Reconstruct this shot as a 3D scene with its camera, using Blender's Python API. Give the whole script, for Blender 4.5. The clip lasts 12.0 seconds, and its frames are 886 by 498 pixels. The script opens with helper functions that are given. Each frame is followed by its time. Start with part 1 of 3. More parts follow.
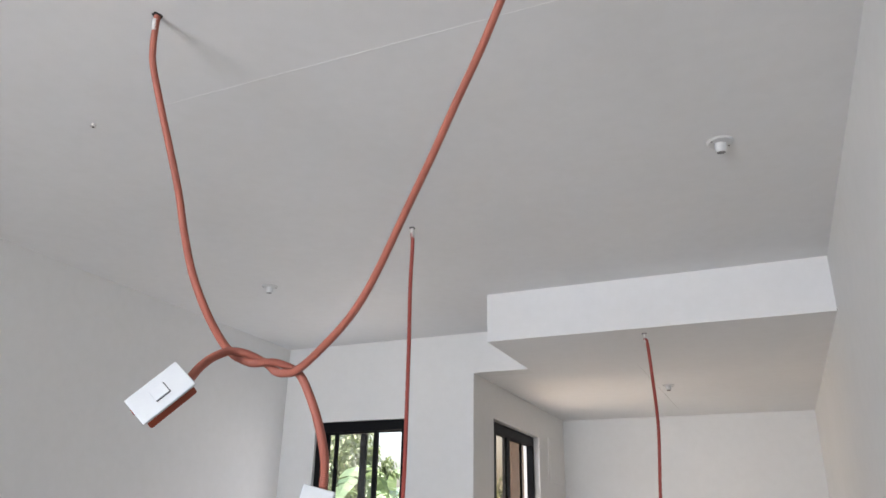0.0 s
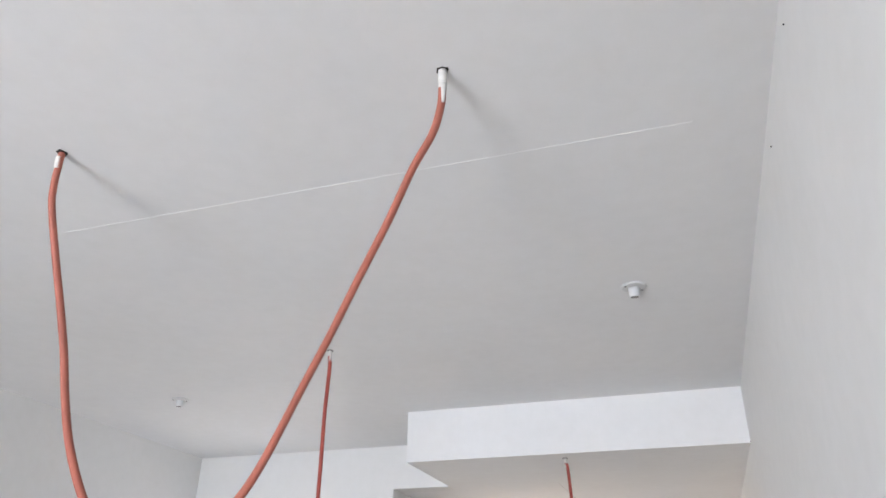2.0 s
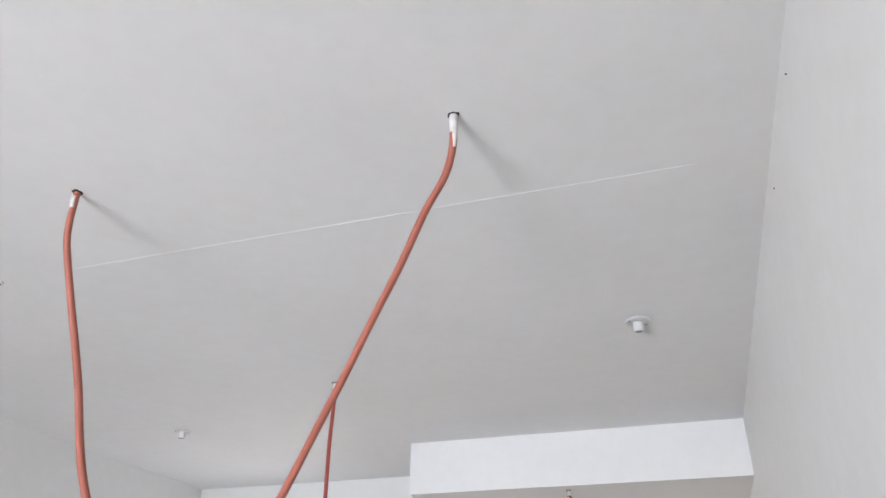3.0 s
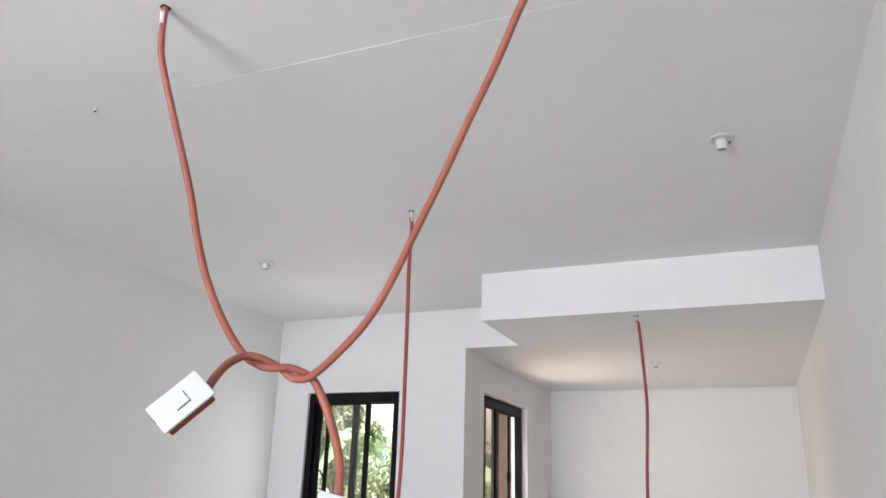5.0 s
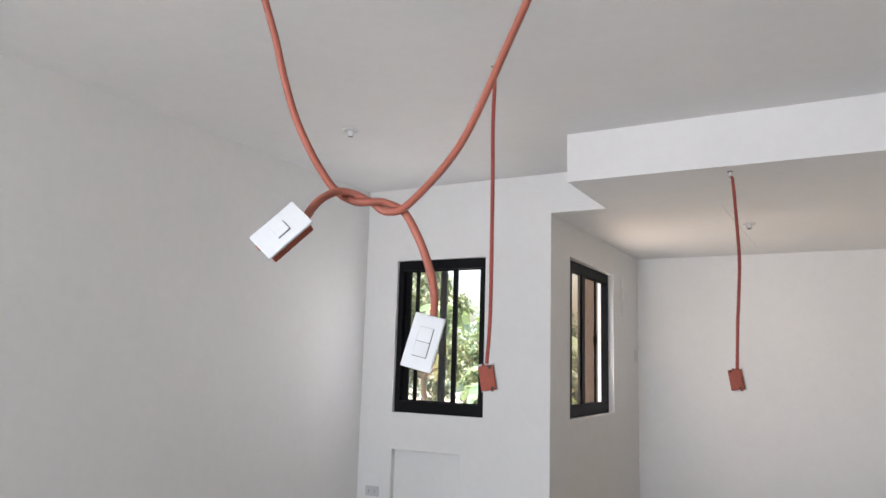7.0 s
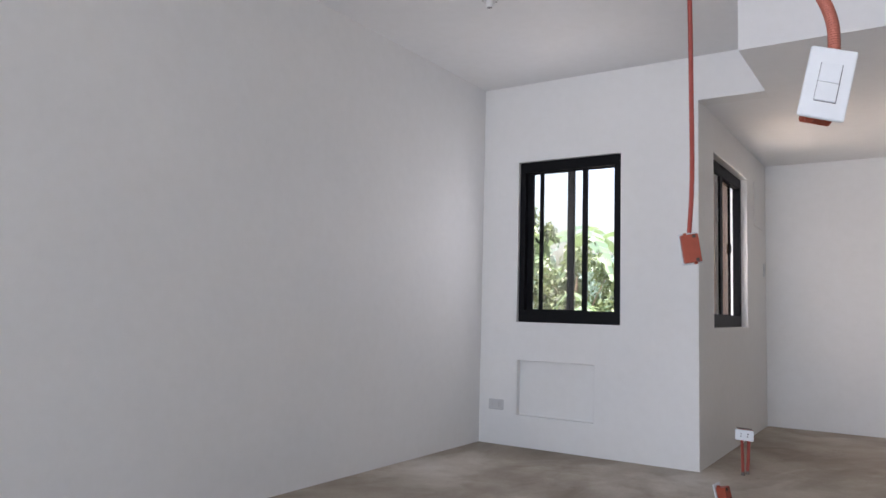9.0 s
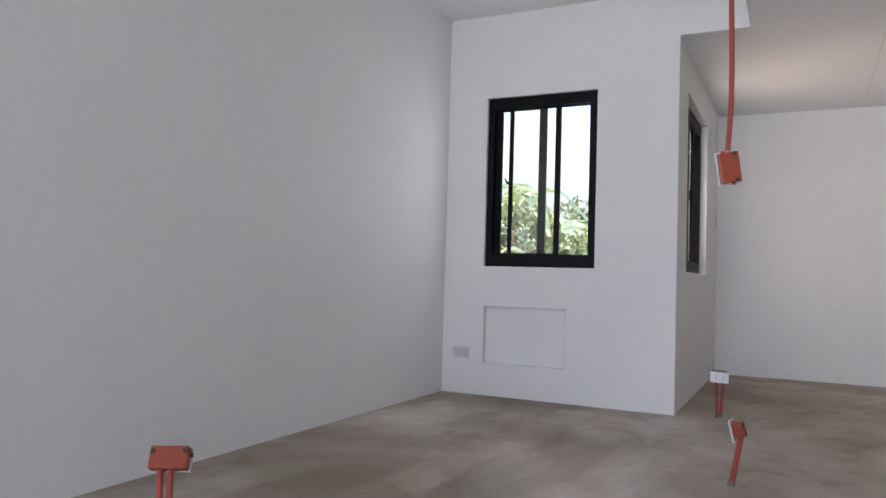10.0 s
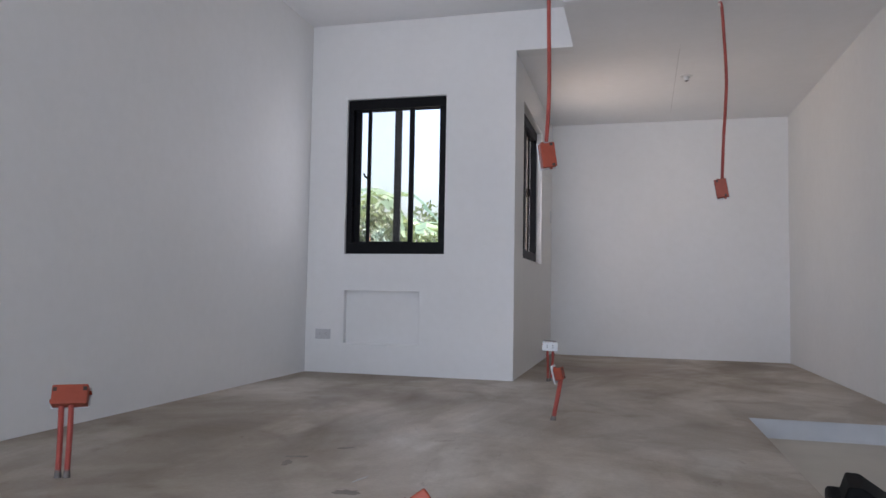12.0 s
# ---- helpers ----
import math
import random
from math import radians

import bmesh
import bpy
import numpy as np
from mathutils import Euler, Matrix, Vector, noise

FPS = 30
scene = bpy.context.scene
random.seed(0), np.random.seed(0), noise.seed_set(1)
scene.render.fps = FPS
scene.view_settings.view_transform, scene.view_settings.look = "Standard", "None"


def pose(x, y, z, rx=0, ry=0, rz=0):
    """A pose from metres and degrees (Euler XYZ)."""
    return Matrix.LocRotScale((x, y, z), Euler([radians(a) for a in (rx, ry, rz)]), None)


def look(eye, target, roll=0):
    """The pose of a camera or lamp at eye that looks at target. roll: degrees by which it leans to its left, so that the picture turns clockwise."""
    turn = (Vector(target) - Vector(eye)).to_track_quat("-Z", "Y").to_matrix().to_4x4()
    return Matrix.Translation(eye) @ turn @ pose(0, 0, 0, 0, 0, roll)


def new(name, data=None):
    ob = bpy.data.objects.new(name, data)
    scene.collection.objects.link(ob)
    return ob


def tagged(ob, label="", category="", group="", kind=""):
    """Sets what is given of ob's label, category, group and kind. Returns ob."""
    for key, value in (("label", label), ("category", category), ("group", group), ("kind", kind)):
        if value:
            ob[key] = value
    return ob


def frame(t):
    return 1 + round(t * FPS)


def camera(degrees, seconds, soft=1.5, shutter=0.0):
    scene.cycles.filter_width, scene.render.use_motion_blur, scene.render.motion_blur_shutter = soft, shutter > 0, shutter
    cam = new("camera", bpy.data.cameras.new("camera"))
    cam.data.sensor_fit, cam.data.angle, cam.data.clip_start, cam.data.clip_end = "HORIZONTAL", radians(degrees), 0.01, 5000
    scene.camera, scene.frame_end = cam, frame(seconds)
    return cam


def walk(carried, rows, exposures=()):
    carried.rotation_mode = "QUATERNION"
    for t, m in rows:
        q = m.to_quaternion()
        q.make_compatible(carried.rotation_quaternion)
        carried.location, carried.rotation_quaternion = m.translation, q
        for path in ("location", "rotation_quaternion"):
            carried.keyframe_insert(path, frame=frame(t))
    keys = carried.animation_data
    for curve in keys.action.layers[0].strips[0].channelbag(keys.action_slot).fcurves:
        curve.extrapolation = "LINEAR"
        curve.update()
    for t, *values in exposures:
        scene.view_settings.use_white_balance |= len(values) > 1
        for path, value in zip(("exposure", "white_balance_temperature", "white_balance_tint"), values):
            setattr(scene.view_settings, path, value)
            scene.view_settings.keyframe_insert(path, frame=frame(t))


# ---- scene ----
cam = camera(63.0, 12.0)
PATH = [
    (0, (3.524, -4.84, 1.315), (2.764, -3.142, 2.049), 1.1),
    (0.5, (3.542, -4.845, 1.4), (2.789, -3.167, 2.185), 1.0),
    (1, (3.574, -4.845, 1.466), (2.861, -3.178, 2.31), 0.9),
    (1.5, (3.627, -4.838, 1.512), (2.99, -3.164, 2.402), 1.0),
    (2, (3.611, -4.863, 1.524), (3.043, -3.19, 2.462), 0.8),
    (2.5, (3.607, -4.891, 1.551), (3.053, -3.233, 2.523), 0.8),
    (2.7, (3.605, -4.903, 1.555), (3.056, -3.259, 2.553), 0.8),
    (4.3, (3.518, -4.933, 1.421), (2.917, -3.269, 2.352), 1.1),
    (4.5, (3.515, -4.931, 1.433), (2.867, -3.227, 2.257), 1.5),
    (5, (3.494, -4.925, 1.408), (2.756, -3.177, 2.042), 1.7),
    (5.5, (3.48, -4.921, 1.383), (2.671, -3.172, 1.92), 1.7),
    (6, (3.455, -4.903, 1.337), (2.589, -3.158, 1.79), 1.7),
    (6.5, (3.444, -4.888, 1.3), (2.53, -3.145, 1.658), 1.6),
    (7, (3.474, -4.904, 1.296), (2.507, -3.182, 1.608), 1.7),
    (7.2, (3.456, -4.895, 1.276), (2.457, -3.191, 1.587), 1.8),
    (8.8, (2.882, -4.802, 0.989), (1.771, -3.153, 1.206), 1.5),
    (9, (2.805, -4.812, 0.978), (1.708, -3.148, 1.147), 1.5),
    (9.5, (2.526, -4.71, 0.898), (1.503, -2.992, 0.953), 1.7),
    (10, (2.299, -4.729, 0.817), (1.419, -2.935, 0.896), 1.7),
    (10.5, (2.151, -4.876, 0.784), (1.384, -3.032, 0.869), 1.5),
    (11, (2.186, -5.001, 0.721), (1.497, -3.125, 0.804), 1.1),
    (11.5, (2.338, -5.125, 0.668), (1.76, -3.214, 0.787), 1.0),
    (12, (2.442, -5.169, 0.626), (1.936, -3.238, 0.745), 1.0),
]
EXPOSURES = [(0.0, 2.28, 6350, 14), (0.5, 2.43, 6250, 14), (1.5, 2.59, 6250, 14), (2.5, 2.63, 6250, 14), (4.5, 2.58, 6350, 14), (5.5, 2.53, 6350, 15), (7.0, 2.40, 6450, 15), (8.8, 2.15, 6230, 18), (9.5, 2.19, 6150, 18), (10.5, 1.83, 6230, 18), (11.0, 1.81, 6130, 18), (12.0, 1.85, 6000, 18)]
walk(cam, [(t, look(eye, target, roll)) for t, eye, target, roll in PATH], EXPOSURES)

# ---- world, sun, large lights ----
SUN_ELEV, SUN_AZ = 79.0, -75.0      # azimuth counted from +x towards +y
world = bpy.data.worlds.new("sky")
world.use_nodes = True
scene.world = world
wn = world.node_tree
sky = wn.nodes.new("ShaderNodeTexSky")
sky.sky_type = 'NISHITA'
sky.sun_disc = False
sky.sun_elevation = radians(SUN_ELEV)
sky.sun_rotation = radians(90 - SUN_AZ)
sky.air_density, sky.dust_density = 1.3, 7.0
wn.nodes["Background"].inputs[1].default_value = 0.15
wn.links.new(sky.outputs[0], wn.nodes["Background"].inputs[0])

sun_data = bpy.data.lights.new("sun", 'SUN')
sun_data.energy, sun_data.angle, sun_data.color = 5.0, radians(0.5), (1.0, 0.95, 0.87)
sun = new("sun", sun_data)
sd = Vector((math.cos(radians(SUN_ELEV)) * math.cos(radians(SUN_AZ)), math.cos(radians(SUN_ELEV)) * math.sin(radians(SUN_AZ)), math.sin(radians(SUN_ELEV))))
sun.matrix_world = look(sd * 30, (0, 0, 0))

# daylight through the doorway behind the camera: cool sky from above, paler light thrown up by the sunlit ground
BACK = -8.2                           # the south wall's room face
DOOR = (0.95, 2.55, 0.06, 2.12)      # in the south wall: x0 x1 z0 z1
day = bpy.data.lights.new("doorway_sky", 'AREA')
day.shape, day.size, day.size_y, day.energy, day.color = 'RECTANGLE', 1.5, 1.9, 9.2, (0.72, 0.862, 1.0)
day.spread = radians(106)
day_ob = new("doorway_sky", day)
day_ob.matrix_world = look((1.75, BACK + 0.05, 1.10), (2.1, 0.0, -0.6))
low_day = bpy.data.lights.new("doorway_ground_light", 'AREA')
low_day.shape, low_day.size, low_day.size_y, low_day.energy, low_day.color = 'RECTANGLE', 1.5, 1.9, 4.3, (0.96, 0.965, 1.0)
low_day.spread = radians(75)
low_ob = new("doorway_ground_light", low_day)
low_ob.matrix_world = look((1.75, BACK + 0.06, 1.08), (2.7, 0.0, 3.0))

# the sky's light through the window beside the corner
pane_day = bpy.data.lights.new("corner_window_daylight", 'AREA')
pane_day.shape, pane_day.size, pane_day.size_y, pane_day.energy, pane_day.color = 'RECTANGLE', 0.66, 1.0, 1.0, (0.97, 0.98, 1.0)
pane_ob = new("corner_window_daylight", pane_day)
pane_ob.matrix_world = look((0.70, 0.010, 1.51), (0.70, -3.0, 1.51))

# warm lamp in the alcove's window, standing in for sun off the added ledge below
glow = bpy.data.lights.new("window_daylight", 'AREA')
glow.shape, glow.size, glow.size_y, glow.energy, glow.color = 'RECTANGLE', 1.05, 0.5, 1.6, (1.0, 0.915, 0.80)
glow.spread = radians(165)
glow_ob = new("window_daylight", glow)
glow_ob.matrix_world = look((1.635, 1.015, 1.25), (3.9, 1.1, 1.6))

# ---- materials ----


def nodes_of(name):
    m = bpy.data.materials.new(name)
    m.use_nodes = True
    nt = m.node_tree
    return m, nt, nt.nodes["Principled BSDF"]


def tex(nt, scale, detail=4.0, rough=0.55, stretch=(1, 1, 1), dist=0.0):
    tc = nt.nodes.new("ShaderNodeTexCoord")
    mp = nt.nodes.new("ShaderNodeMapping")
    mp.inputs["Scale"].default_value = stretch
    nt.links.new(tc.outputs["Object"], mp.inputs["Vector"])
    n = nt.nodes.new("ShaderNodeTexNoise")
    n.inputs["Scale"].default_value, n.inputs["Detail"].default_value, n.inputs["Roughness"].default_value = scale, detail, rough
    n.inputs["Distortion"].default_value = dist
    nt.links.new(mp.outputs[0], n.inputs["Vector"])
    return n.outputs["Fac"]


def ramp(nt, fac, stops):
    r = nt.nodes.new("ShaderNodeValToRGB")
    r.color_ramp.elements[0].position, r.color_ramp.elements[0].color = stops[0][0], (*stops[0][1], 1)
    r.color_ramp.elements[1].position, r.color_ramp.elements[1].color = stops[-1][0], (*stops[-1][1], 1)
    for p, c in stops[1:-1]:
        e = r.color_ramp.elements.new(p)
        e.color = (*c, 1)
    nt.links.new(fac, r.inputs[0])
    return r.outputs["Color"]


def mix(nt, a, b, fac, mode='MIX'):
    x = nt.nodes.new("ShaderNodeMix")
    x.data_type, x.blend_type = 'RGBA', mode
    for sock, v in ((x.inputs["Factor"], fac), (x.inputs["A"], a), (x.inputs["B"], b)):
        if hasattr(v, "links"):
            nt.links.new(v, sock)
        else:
            sock.default_value = v
    return x.outputs["Result"]


def bump(nt, bsdf, pairs):
    last = None
    for fac, strength, dist in pairs:
        b = nt.nodes.new("ShaderNodeBump")
        b.inputs["Strength"].default_value, b.inputs["Distance"].default_value = strength, dist
        nt.links.new(fac, b.inputs["Height"])
        if last:
            nt.links.new(last, b.inputs["Normal"])
        last = b.outputs["Normal"]
    nt.links.new(last, bsdf.inputs["Normal"])


def simple(name, col, rough=0.5, metal=0.0, vary=0.12, scale=20.0, bumps=0.0, spec=0.5):
    m, nt, b = nodes_of(name)
    f = tex(nt, scale)
    lo = tuple(c * (1 - vary) for c in col)
    hi = tuple(min(1.0, c * (1 + vary)) for c in col)
    nt.links.new(ramp(nt, f, [(0.3, lo), (0.7, hi)]), b.inputs["Base Color"])
    b.inputs["Roughness"].default_value, b.inputs["Metallic"].default_value = rough, metal
    b.inputs["Specular IOR Level"].default_value = spec
    if bumps:
        bump(nt, b, [(tex(nt, scale * 4), bumps, 0.002)])
    return m


def paint_material(name, base, bump_scale=1.0):
    """White emulsion on skim-coated masonry: broad patches, faint roller grain, slow waves of the plaster."""
    m, nt, b = nodes_of(name)
    broad = tex(nt, 1.1, 5.0, 0.6)
    fine = tex(nt, 16.0, 4.0, 0.6)
    c1 = ramp(nt, broad, [(0.3, tuple(v * 0.955 for v in base)), (0.7, base)])
    c2 = ramp(nt, fine, [(0.3, (0.975, 0.975, 0.97)), (0.65, (1, 1, 1))])
    nt.links.new(mix(nt, c1, c2, 1.0, 'MULTIPLY'), b.inputs["Base Color"])
    b.inputs["Roughness"].default_value = 0.62
    bump(nt, b, [(tex(nt, 1.6, 3.0), 0.5 * bump_scale, 0.02), (tex(nt, 220.0, 3.0), 0.12, 0.0015)])
    return m


def concrete_material(name, dark, mid, light, pale_at=()):
    """Steel-trowelled cement screed: cloudy patches, long sweeping trowel marks, grit."""
    m, nt, b = nodes_of(name)
    cloud = tex(nt, 0.8, 8.0, 0.58, (1.1, 0.8, 1), 0.7)
    sweep = tex(nt, 1.5, 7.0, 0.62, (1.0, 0.75, 1), 1.4)
    patch = tex(nt, 1.1, 7.0, 0.55, (1.1, 0.7, 1), 0.9)
    grit = tex(nt, 60.0, 5.0, 0.7)
    c1 = ramp(nt, cloud, [(0.36, dark), (0.5, mid), (0.64, light)])
    c2 = ramp(nt, sweep, [(0.34, (0.74, 0.68, 0.60)), (0.43, (0.93, 0.90, 0.86)), (0.53, (1.0, 0.985, 0.96)), (0.66, (1.08, 1.08, 1.08))])
    c3 = ramp(nt, grit, [(0.25, (0.88, 0.88, 0.88)), (0.7, (1.04, 1.04, 1.04))])
    c4 = ramp(nt, patch, [(0.49, (0.94, 0.93, 0.92)), (0.54, (1.1, 1.12, 1.14)), (0.64, (1.2, 1.22, 1.25))])
    col = mix(nt, mix(nt, mix(nt, c1, c2, 1.0, 'MULTIPLY'), c4, 1.0, 'MULTIPLY'), c3, 1.0, 'MULTIPLY')
    arcs = nt.nodes.new("ShaderNodeTexWave")     # broad arcs left by the trowel
    arcs.wave_type, arcs.rings_direction = 'RINGS', 'Z'
    for k, v in (("Scale", 0.5), ("Distortion", 11.0), ("Detail", 5.0), ("Detail Scale", 1.4), ("Detail Roughness", 0.62)):
        arcs.inputs[k].default_value = v
    where = nt.nodes.new("ShaderNodeTexCoord")
    shift = nt.nodes.new("ShaderNodeMapping")
    shift.inputs["Location"].default_value, shift.inputs["Scale"].default_value = (0.9, 3.4, 0.0), (0.9, 0.7, 1.0)
    nt.links.new(where.outputs["Object"], shift.inputs["Vector"])
    nt.links.new(shift.outputs[0], arcs.inputs["Vector"])
    c5 = ramp(nt, arcs.outputs["Fac"], [(0.05, (0.80, 0.765, 0.72)), (0.3, (0.97, 0.96, 0.945)), (0.75, (1.02, 1.02, 1.02)), (1.0, (1.09, 1.1, 1.12))])
    fleck = ramp(nt, tex(nt, 3.4, 6.0, 0.7, (1.6, 0.8, 1), 0.6), [(0.30, (0.62, 0.57, 0.52)), (0.37, (1.0, 1.0, 1.0))])
    col = mix(nt, mix(nt, col, c5, 0.5, 'MULTIPLY'), fleck, 0.6, 'MULTIPLY')
    for px, py, reach in pale_at:         # pale, dusty, ragged patches where the screed was floated last
        tc = nt.nodes.new("ShaderNodeTexCoord")
        dist = nt.nodes.new("ShaderNodeVectorMath")
        dist.operation = 'DISTANCE'
        dist.inputs[1].default_value = (px, py, 0.0)
        nt.links.new(tc.outputs["Object"], dist.inputs[0])
        add = nt.nodes.new("ShaderNodeMath")
        add.operation = 'MULTIPLY_ADD'
        add.inputs[1].default_value, add.inputs[2].default_value = 2.6, -1.3
        nt.links.new(patch, add.inputs[0])
        both = nt.nodes.new("ShaderNodeMath")
        both.operation = 'ADD'
        nt.links.new(dist.outputs["Value"], both.inputs[0])
        nt.links.new(add.outputs[0], both.inputs[1])
        pale = ramp(nt, both.outputs[0], [(0.45 * reach, (1.42, 1.45, 1.5)), (0.72 * reach, (1.24, 1.25, 1.27)), (1.0 * reach, (1.0, 1.0, 1.0))])
        col = mix(nt, col, pale, 1.0, 'MULTIPLY')
    nt.links.new(col, b.inputs["Base Color"])
    rr = ramp(nt, sweep, [(0.3, (0.5, 0.5, 0.5)), (0.7, (0.72, 0.72, 0.72))])
    nt.links.new(rr, b.inputs["Roughness"])
    bump(nt, b, [(sweep, 0.25, 0.004), (grit, 0.3, 0.0015)])
    return m


def leaf_material(name, a, c, rough=0.4):
    m, nt, b = nodes_of(name)
    geo = nt.nodes.new("ShaderNodeNewGeometry")
    nt.links.new(ramp(nt, geo.outputs["Random Per Island"], [(0.0, a), (1.0, c)]), b.inputs["Base Color"])
    b.inputs["Roughness"].default_value = rough
    tr = nt.nodes.new("ShaderNodeBsdfTranslucent")
    tr.inputs["Color"].default_value = (c[0] * 1.2, c[1] * 1.2, c[2] * 0.9, 1)
    ms = nt.nodes.new("ShaderNodeMixShader")
    ms.inputs[0].default_value = 0.3
    nt.links.new(b.outputs[0], ms.inputs[1])
    nt.links.new(tr.outputs[0], ms.inputs[2])
    nt.links.new(ms.outputs[0], nt.nodes["Material Output"].inputs["Surface"])
    return m


def glass_material(name, tint, ior=1.5):
    m, nt, b = nodes_of(name)
    b.inputs["Base Color"].default_value = (*tint, 1)
    b.inputs["Roughness"].default_value = 0.0
    b.inputs["IOR"].default_value = ior
    b.inputs["Transmission Weight"].default_value = 1.0
    return m


PAINT = paint_material("white_wall_paint", (0.80, 0.795, 0.78))
CEIL = paint_material("white_ceiling_paint", (0.83, 0.825, 0.82), 0.6)
CEMENT = concrete_material("cement_screed", (0.250, 0.206, 0.157), (0.365, 0.317, 0.260), (0.48, 0.434, 0.378), ((1.85, -2.65, 0.9), (1.48, -1.58, 0.6)))
CEMENT_PALE = simple("pale_cement_screed", (0.52, 0.48, 0.41), 0.75, vary=0.07, scale=2.2, bumps=0.3)
SKIM = simple("pale_skim_coat", (0.48, 0.495, 0.51), 0.7, vary=0.06, scale=6, bumps=0.3)
ORANGE = simple("orange_conduit_plastic", (0.375, 0.122, 0.083), 0.52, vary=0.10, scale=9, spec=0.4)
ORANGE_RED = simple("reddish_conduit_plastic", (0.355, 0.072, 0.055), 0.52, vary=0.12, scale=9, spec=0.4)
ORANGE_BOX = simple("orange_box_plastic", (0.30, 0.056, 0.026), 0.5, vary=0.12, scale=25, spec=0.35)
WHITE = simple("white_plastic", (0.62, 0.638, 0.65), 0.3, vary=0.03, scale=30)
# near-black colour stands in for shade in rocker gaps and socket holes
GAP = simple("gap_and_socket_shade", (0.05, 0.05, 0.05), 0.8)
# dark colour of nail heads, and painted shade of holes that have no depth
HOLE = simple("hole_shade_and_nail", (0.045, 0.038, 0.033), 0.9)
TAPE = simple("white_wrap", (0.66, 0.64, 0.61), 0.6, vary=0.12, scale=60, bumps=0.4)
ALU = simple("black_powder_coat", (0.005, 0.005, 0.006), 0.5, vary=0.2, scale=60, spec=0.14)
STEEL = simple("latch_steel", (0.35, 0.34, 0.33), 0.35, 0.9)
BLACK = simple("black_rubber", (0.003, 0.003, 0.003), 0.65, vary=0.25, scale=40, bumps=0.2, spec=0.08)
GREYCAP = simple("stained_foot_and_box_lip", (0.17, 0.15, 0.135), 0.8, vary=0.2, scale=80, bumps=0.4)
PALE_GLASS = glass_material("pale_bronze_glass", (0.985, 0.97, 0.94))
BRONZE_GLASS = glass_material("bronze_glass", (0.58, 0.46, 0.36), 1.2)
BARK = simple("bark", (0.16, 0.12, 0.085), 0.9, vary=0.35, scale=18, bumps=0.8)
BANANA_STEM = simple("banana_stem", (0.20, 0.20, 0.08), 0.6, vary=0.3, scale=8)
LEAF = leaf_material("tree_leaf", (0.010, 0.022, 0.010), (0.15, 0.19, 0.10))
# far foliage: bright haze is mixed into the leaf colour
LEAF_HAZY = leaf_material("hazy_leaf", (0.08, 0.15, 0.13), (0.24, 0.32, 0.29))
BANANA_LEAF = leaf_material("banana_leaf", (0.045, 0.09, 0.05), (0.15, 0.21, 0.12), 0.35)
GRASS = concrete_material("dry_ground", (0.16, 0.15, 0.10), (0.26, 0.24, 0.18), (0.36, 0.34, 0.28))
PAVING = concrete_material("sunlit_paving", (0.50, 0.44, 0.35), (0.6, 0.53, 0.43), (0.66, 0.60, 0.50))
BROWN = paint_material("brown_render", (0.042, 0.030, 0.021))

# ---- builders ----


def mesh_ob(name, verts, faces, mat, smooth=False):
    me = bpy.data.meshes.new(name)
    me.from_pydata([tuple(v) for v in verts], [], faces)
    me.materials.append(mat)
    if smooth:
        me.polygons.foreach_set("use_smooth", [True] * len(me.polygons))
    me.update()
    return new(name, me)


def bm_ob(name, bm, mat, smooth=False):
    me = bpy.data.meshes.new(name)
    bmesh.ops.recalc_face_normals(bm, faces=bm.faces)
    bm.to_mesh(me)
    bm.free()
    me.materials.append(mat)
    if smooth:
        me.polygons.foreach_set("use_smooth", [True] * len(me.polygons))
    return new(name, me)


def thing(name, at, label, category, group="", kind=""):
    ob = new(name)
    ob.empty_display_size = 0.05
    ob.location = at
    return tagged(ob, label, category, group, kind)


def under(ob, parent, label=""):
    """Hangs ob, built in world places, under a thing or a part."""
    ob.parent = parent
    if parent.type == 'EMPTY':
        ob.matrix_parent_inverse = Matrix.Translation(parent.location).inverted()
    if label:
        ob["label"] = label
    return ob


def part(name, bm, mat, parent, label="", smooth=False):
    return under(bm_ob(name, bm, mat, smooth), parent, label)


def box_bm(size, m=Matrix(), bevel=0.0, segs=2, bm=None):
    bm = bm or bmesh.new()
    r = bmesh.ops.create_cube(bm, size=1.0, matrix=m @ Matrix.Diagonal((*size, 1)))
    if bevel:
        edges = {e for v in r["verts"] for e in v.link_edges}
        bmesh.ops.bevel(bm, geom=list(edges), offset=bevel, segments=segs, profile=0.5, affect='EDGES')
    return bm


def span(lo, hi, bevel=0.0, m=Matrix(), bm=None, segs=2):
    lo, hi = Vector(lo), Vector(hi)
    return box_bm(hi - lo, m @ Matrix.Translation((lo + hi) / 2), bevel, segs, bm)


def cyl_bm(r1, r2, depth, m=Matrix(), seg=24, bm=None, bevel=0.0):
    bm = bm or bmesh.new()
    r = bmesh.ops.create_cone(bm, cap_ends=True, segments=seg, radius1=r1, radius2=r2, depth=depth, matrix=m)
    if bevel:
        rim = {e for v in r["verts"] for e in v.link_edges if any(len(f.verts) > 4 for f in e.link_faces)}
        bmesh.ops.bevel(bm, geom=list(rim), offset=bevel, segments=2, profile=0.5, affect='EDGES')
    return bm


def axes(at, x, z):
    """A frame at a place, with local x along x and local z near z."""
    x, z = Vector(x).normalized(), Vector(z)
    y = z.cross(x).normalized()
    z = x.cross(y).normalized()
    m = Matrix((x, y, z)).transposed().to_4x4()
    m.translation = at
    return m


